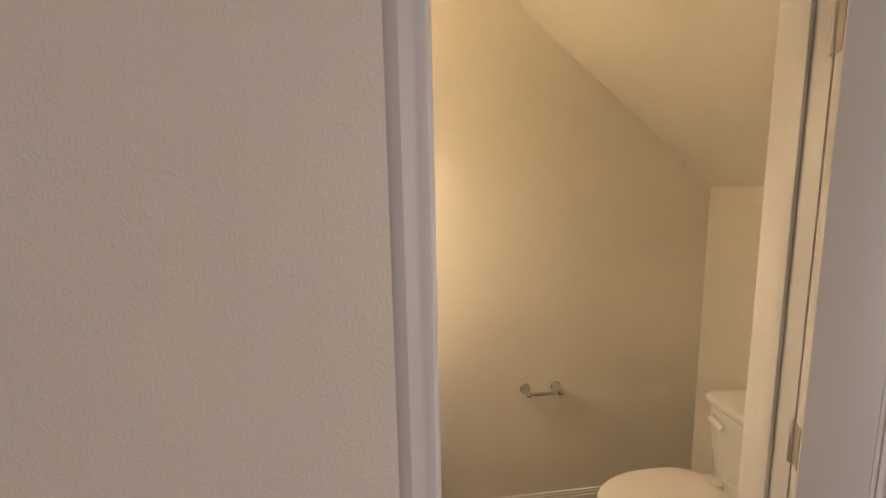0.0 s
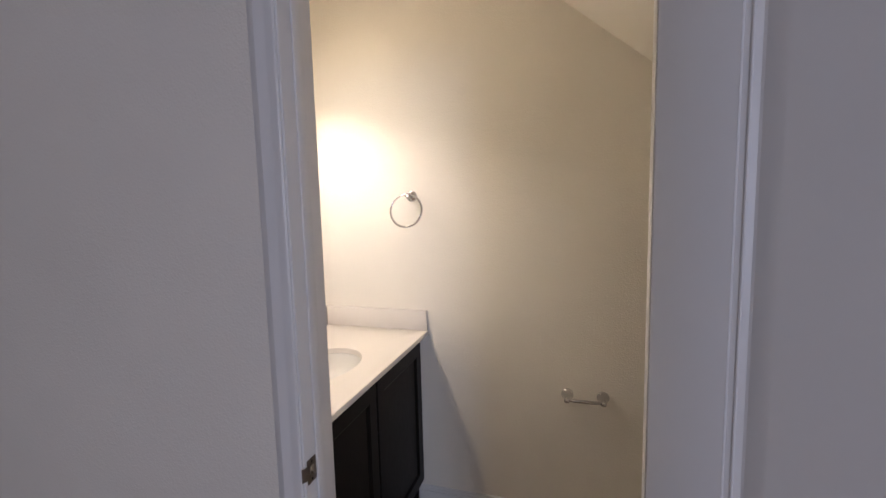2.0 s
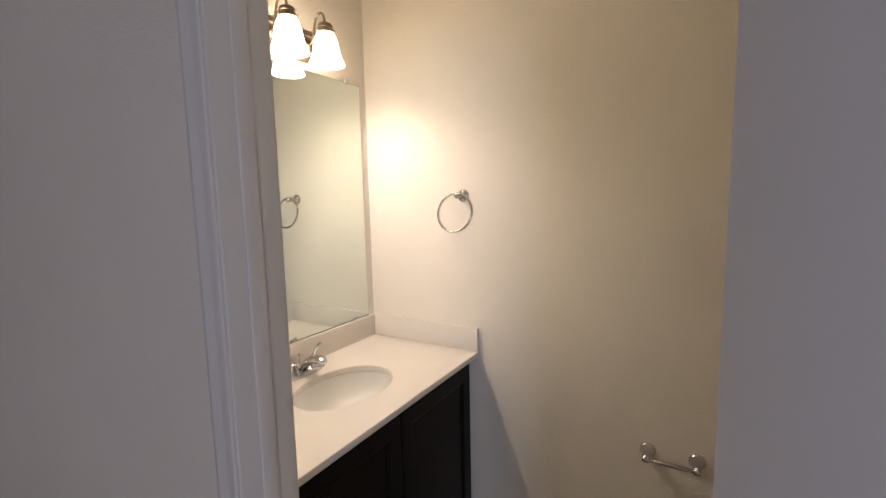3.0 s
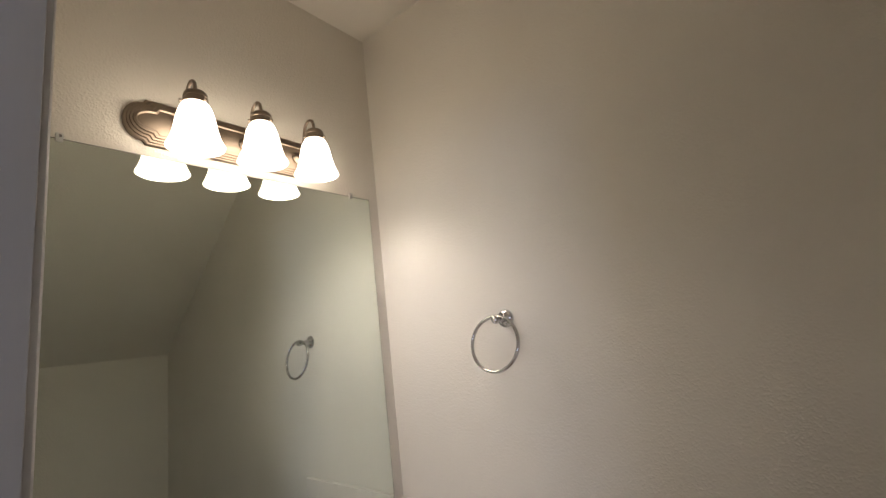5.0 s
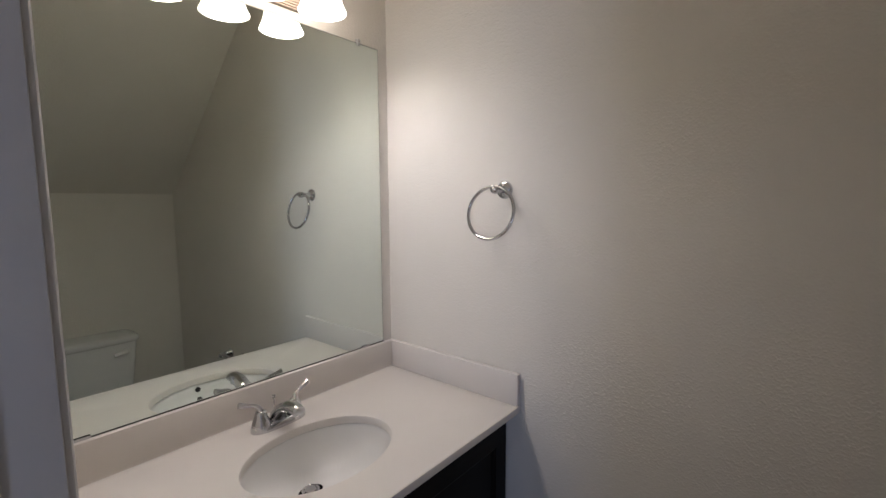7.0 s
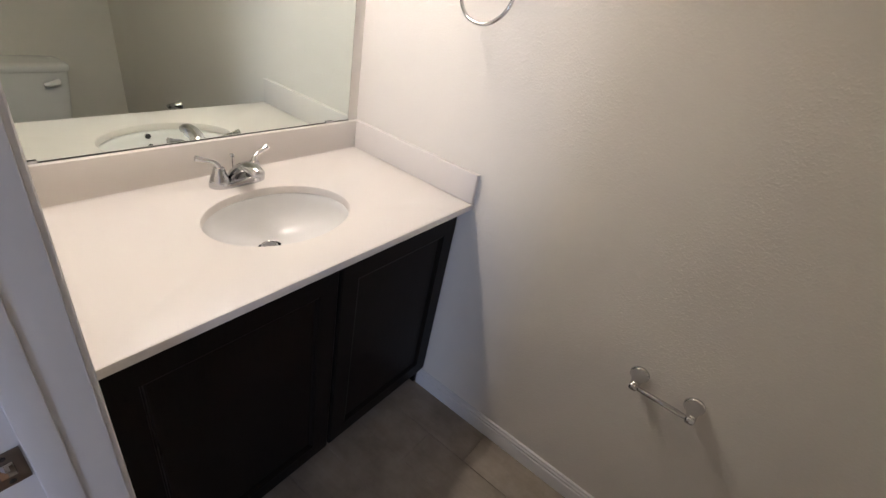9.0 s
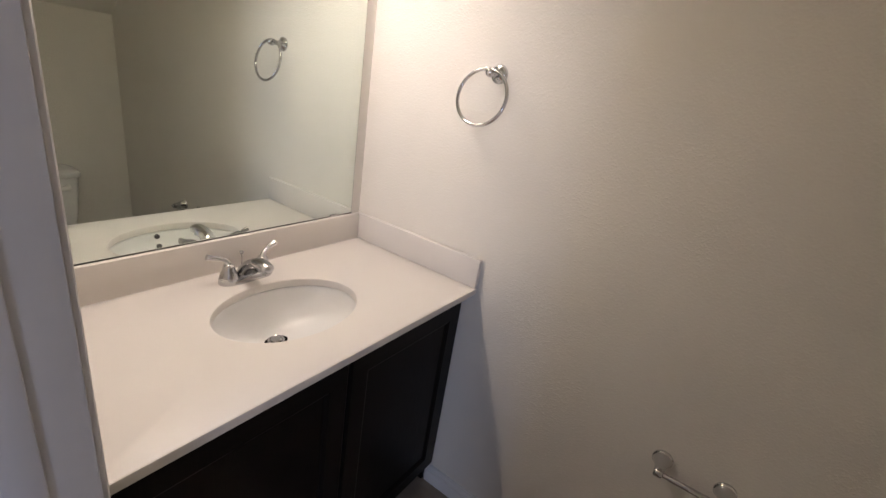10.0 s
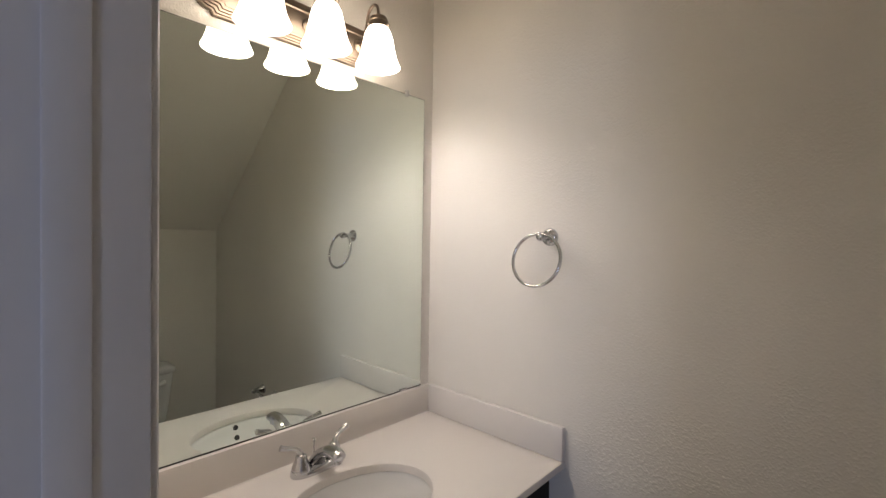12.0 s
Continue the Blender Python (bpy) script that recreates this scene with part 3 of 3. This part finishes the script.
# ---- towel ring ----
def towel_ring():
    ob = thing("towel_ring", pose(0.503, 0, 1.546), "polished chrome towel ring on the wall", "towel ring")
    to_room = pose(0, 0, 0, 90, 0, 0)     # z of the profile points to -y
    part("wall_flange", lathe([(0.0265, 0.0005), (0.0265, 0.004), (0.024, 0.007), (0.021, 0.0075), (0.018, 0.010), (0.011, 0.014), (0.009, 0.036), (0.0095, 0.047)], to_room, 32), CHROME, ob, angle=40)
    part("ring_holder", lathe([(0.0095, 0.045), (0.0122, 0.049), (0.0130, 0.055), (0.0118, 0.062), (0.008, 0.067), (0.002, 0.0685)], to_room, 26), CHROME, ob, angle=60)
    r = 0.077
    lean = math.radians(12)     # the ring hangs a little away from the wall
    drop = [r - r * math.cos(2 * math.pi * k / 64) for k in range(64)]
    pts = [(r * math.sin(2 * math.pi * k / 64) - 0.004, -0.057 - d * math.sin(lean), 0.009 - d * math.cos(lean)) for k, d in enumerate(drop)]
    bm = tube(pts, 0.0050, 12, loop=True)
    part("ring", bm, CHROME, ob, angle=80)
    return ob


towel_ring()


# ---- toilet paper holder ----
def paper_holder():
    ob = thing("toilet_paper_holder", pose(1.300, 0, 0.637), "empty polished chrome toilet paper holder", "toilet paper holder")
    to_room = pose(0, 0, 0, 90, 0, 0)
    for s in (-1, 1):
        at = Matrix.Translation((0.076 * s, 0, 0)) @ to_room
        part("wall_flange", lathe([(0.0268, 0.0005), (0.0270, 0.004), (0.0258, 0.0065), (0.0240, 0.0075), (0.0232, 0.010), (0.0208, 0.016), (0.0180, 0.023), (0.0155, 0.031), (0.0138, 0.040), (0.0130, 0.048), (0.0128, 0.056), (0.0110, 0.0615), (0.0060, 0.0645), (0.0010, 0.065)], at, 30), CHROME, ob, angle=50)
        part("end_knob", lathe([(0.009, -0.012), (0.0118, -0.009), (0.0125, 0.0), (0.0118, 0.008), (0.007, 0.012)], Matrix.Translation((0.076 * s, -0.060, -0.003)) @ pose(0, 0, 0, 0, 90, 0), 22), CHROME, ob, angle=60)
    part("roller_bar", lathe([(0.0065, -0.066), (0.0065, -0.050), (0.0078, -0.048), (0.0078, 0.048), (0.0065, 0.050), (0.0065, 0.066)], Matrix.Translation((0, -0.060, -0.003)) @ pose(0, 0, 0, 0, 90, 0), 20), CHROME, ob, angle=40)
    return ob


paper_holder()


# ---- toilet ----
def toilet():
    ob = thing("toilet", pose(WIDTH, -0.545, 0.006), "white two-piece toilet with the lid closed", "toilet")
    # local x runs from the wall (0) to the bowl tip (negative)
    bm = bmesh.new()
    rows = [(-0.18, -0.56, 0.10, 0.0), (-0.18, -0.56, 0.105, 0.03), (-0.19, -0.54, 0.092, 0.09), (-0.19, -0.57, 0.098, 0.18), (-0.17, -0.66, 0.135, 0.27), (-0.16, -0.735, 0.168, 0.34), (-0.155, -0.765, 0.182, 0.375), (-0.16, -0.765, 0.180, 0.385)]
    rings = []
    for xb, xf, hw, z in rows:
        ring = []
        for i in range(44):
            a = 2 * math.pi * i / 44
            c, s = math.cos(a), math.sin(a)
            cx, hx = (xb + xf) / 2, (xb - xf) / 2
            p = 2.2 if c < 0 else 3.2
            ring.append(Vector((cx + hx * math.copysign(abs(c) ** (2 / p), c), hw * math.copysign(abs(s) ** (2 / p), s), z)))
        rings.append(ring)
    add_rings(bm, rings)
    part("bowl", bm, PORCELAIN, ob, angle=60)

    def lid_ring(grow, z, xb=-0.285):
        ring = []
        for i in range(52):
            a = 2 * math.pi * i / 52
            c, s = math.cos(a), math.sin(a)
            cx = -0.50
            hx = (0.285 if c < 0 else -cx + xb) + grow
            p = 2.05 if c < 0 else 3.6
            ring.append(Vector((cx + hx * math.copysign(abs(c) ** (2 / p), c), (0.186 + grow) * math.copysign(abs(s) ** (2 / p), s), z)))
        return ring

    part("seat", add_rings(bmesh.new(), [lid_ring(-0.004, 0.388), lid_ring(0.0, 0.391), lid_ring(0.0, 0.401), lid_ring(-0.004, 0.404)]), PLASTIC, ob, angle=50)
    part("lid", add_rings(bmesh.new(), [lid_ring(-0.006, 0.4055), lid_ring(-0.001, 0.407), lid_ring(0.0, 0.413), lid_ring(-0.003, 0.4185), lid_ring(-0.012, 0.422), lid_ring(-0.05, 0.4245), lid_ring(-0.11, 0.4255)]), PLASTIC, ob, "closed white plastic lid", angle=50)
    for s in (-1, 1):
        part("seat_hinge", box(-0.283, -0.243, 0.075 * s - 0.022, 0.075 * s + 0.022, 0.386, 0.412, bevel=0.006), PLASTIC, ob)
    bm = bmesh.new()
    rows = [(-0.196, 0.190, 0.375), (-0.200, 0.195, 0.385), (-0.205, 0.212, 0.50), (-0.212, 0.226, 0.63), (-0.214, 0.229, 0.680)]
    add_rings(bm, [rounded((-0.012 + x) / 2, 0, (-0.012 - x) / 2, w, z, 7, 56) for x, w, z in rows])
    part("tank", bm, PORCELAIN, ob, angle=60)
    rows = [(-0.222, 0.236, 0.681), (-0.226, 0.241, 0.686), (-0.226, 0.241, 0.703), (-0.223, 0.238, 0.711), (-0.214, 0.229, 0.716), (-0.17, 0.19, 0.718)]
    lid_mesh = add_rings(bmesh.new(), [rounded((-0.006 + x) / 2, 0, (-0.006 - x) / 2, w, z, 7, 56) for x, w, z in rows])
    part("tank_lid", lid_mesh, PORCELAIN, ob, angle=60)
    bm = lathe([(0.015, 0), (0.015, 0.006), (0.011, 0.012), (0.004, 0.014)], pose(-0.212, 0.165, 0.630, 0, -90, 0), 22)
    pts = curve([(-0.226, 0.168, 0.630), (-0.229, 0.150, 0.627), (-0.230, 0.125, 0.622), (-0.229, 0.100, 0.618)], 5)
    tube(pts, [0.017 - 0.005 * i / len(pts) for i in range(len(pts))], 14, bm, flat=0.7)
    part("flush_lever", bm, PLASTIC, ob, "white flush lever", angle=60)
    return ob


toilet()


# ---- floor tiles ----
# out of view: added to throw warm bounce onto the hall walls
structure("hall_floor", box(-1.4, HALL_E, HALL_S, HALL_Y, -0.1, 0.0), HALL_BOUNCE, "unseen hall floor in warm wood brown, added for its bounce", "floor")
floor = structure("floor", box(0.0, WIDTH, HALL_Y, 0.0, -0.1, -0.0025), GROUT, "grey-brown wood-look tile floor with grey grout", "floor")


def plank_mesh(length, width):
    bm = box(-length / 2, length / 2, -width / 2, width / 2, -0.004, 0.0, bevel=0.0008, seg=1)
    me = bpy.data.meshes.new("plank")
    bm.to_mesh(me)
    bm.free()
    me.materials.append(PLANK)
    return me


PITCH, GAP = 0.1545, 0.0016
cache = {}
row, y = 0, -0.0105
while y > HALL_Y + 0.02:
    lo = max(y - PITCH + GAP, HALL_Y + 0.002)
    x = {0: -0.35, 1: 0.095, 2: -0.20}[row % 3]
    while x < WIDTH:
        a, b = max(x, 0.002), min(x + 0.607, WIDTH - 0.002)
        if b - a > 0.02:
            key = (round(b - a, 3), round(y - lo, 3))
            if key not in cache:
                cache[key] = plank_mesh(b - a, y - lo)
            ob = new("plank", cache[key])
            ob.location = ((a + b) / 2, (y + lo) / 2, 0.0)
            ob.parent = floor
        x += 0.6095
    y -= PITCH
    row += 1
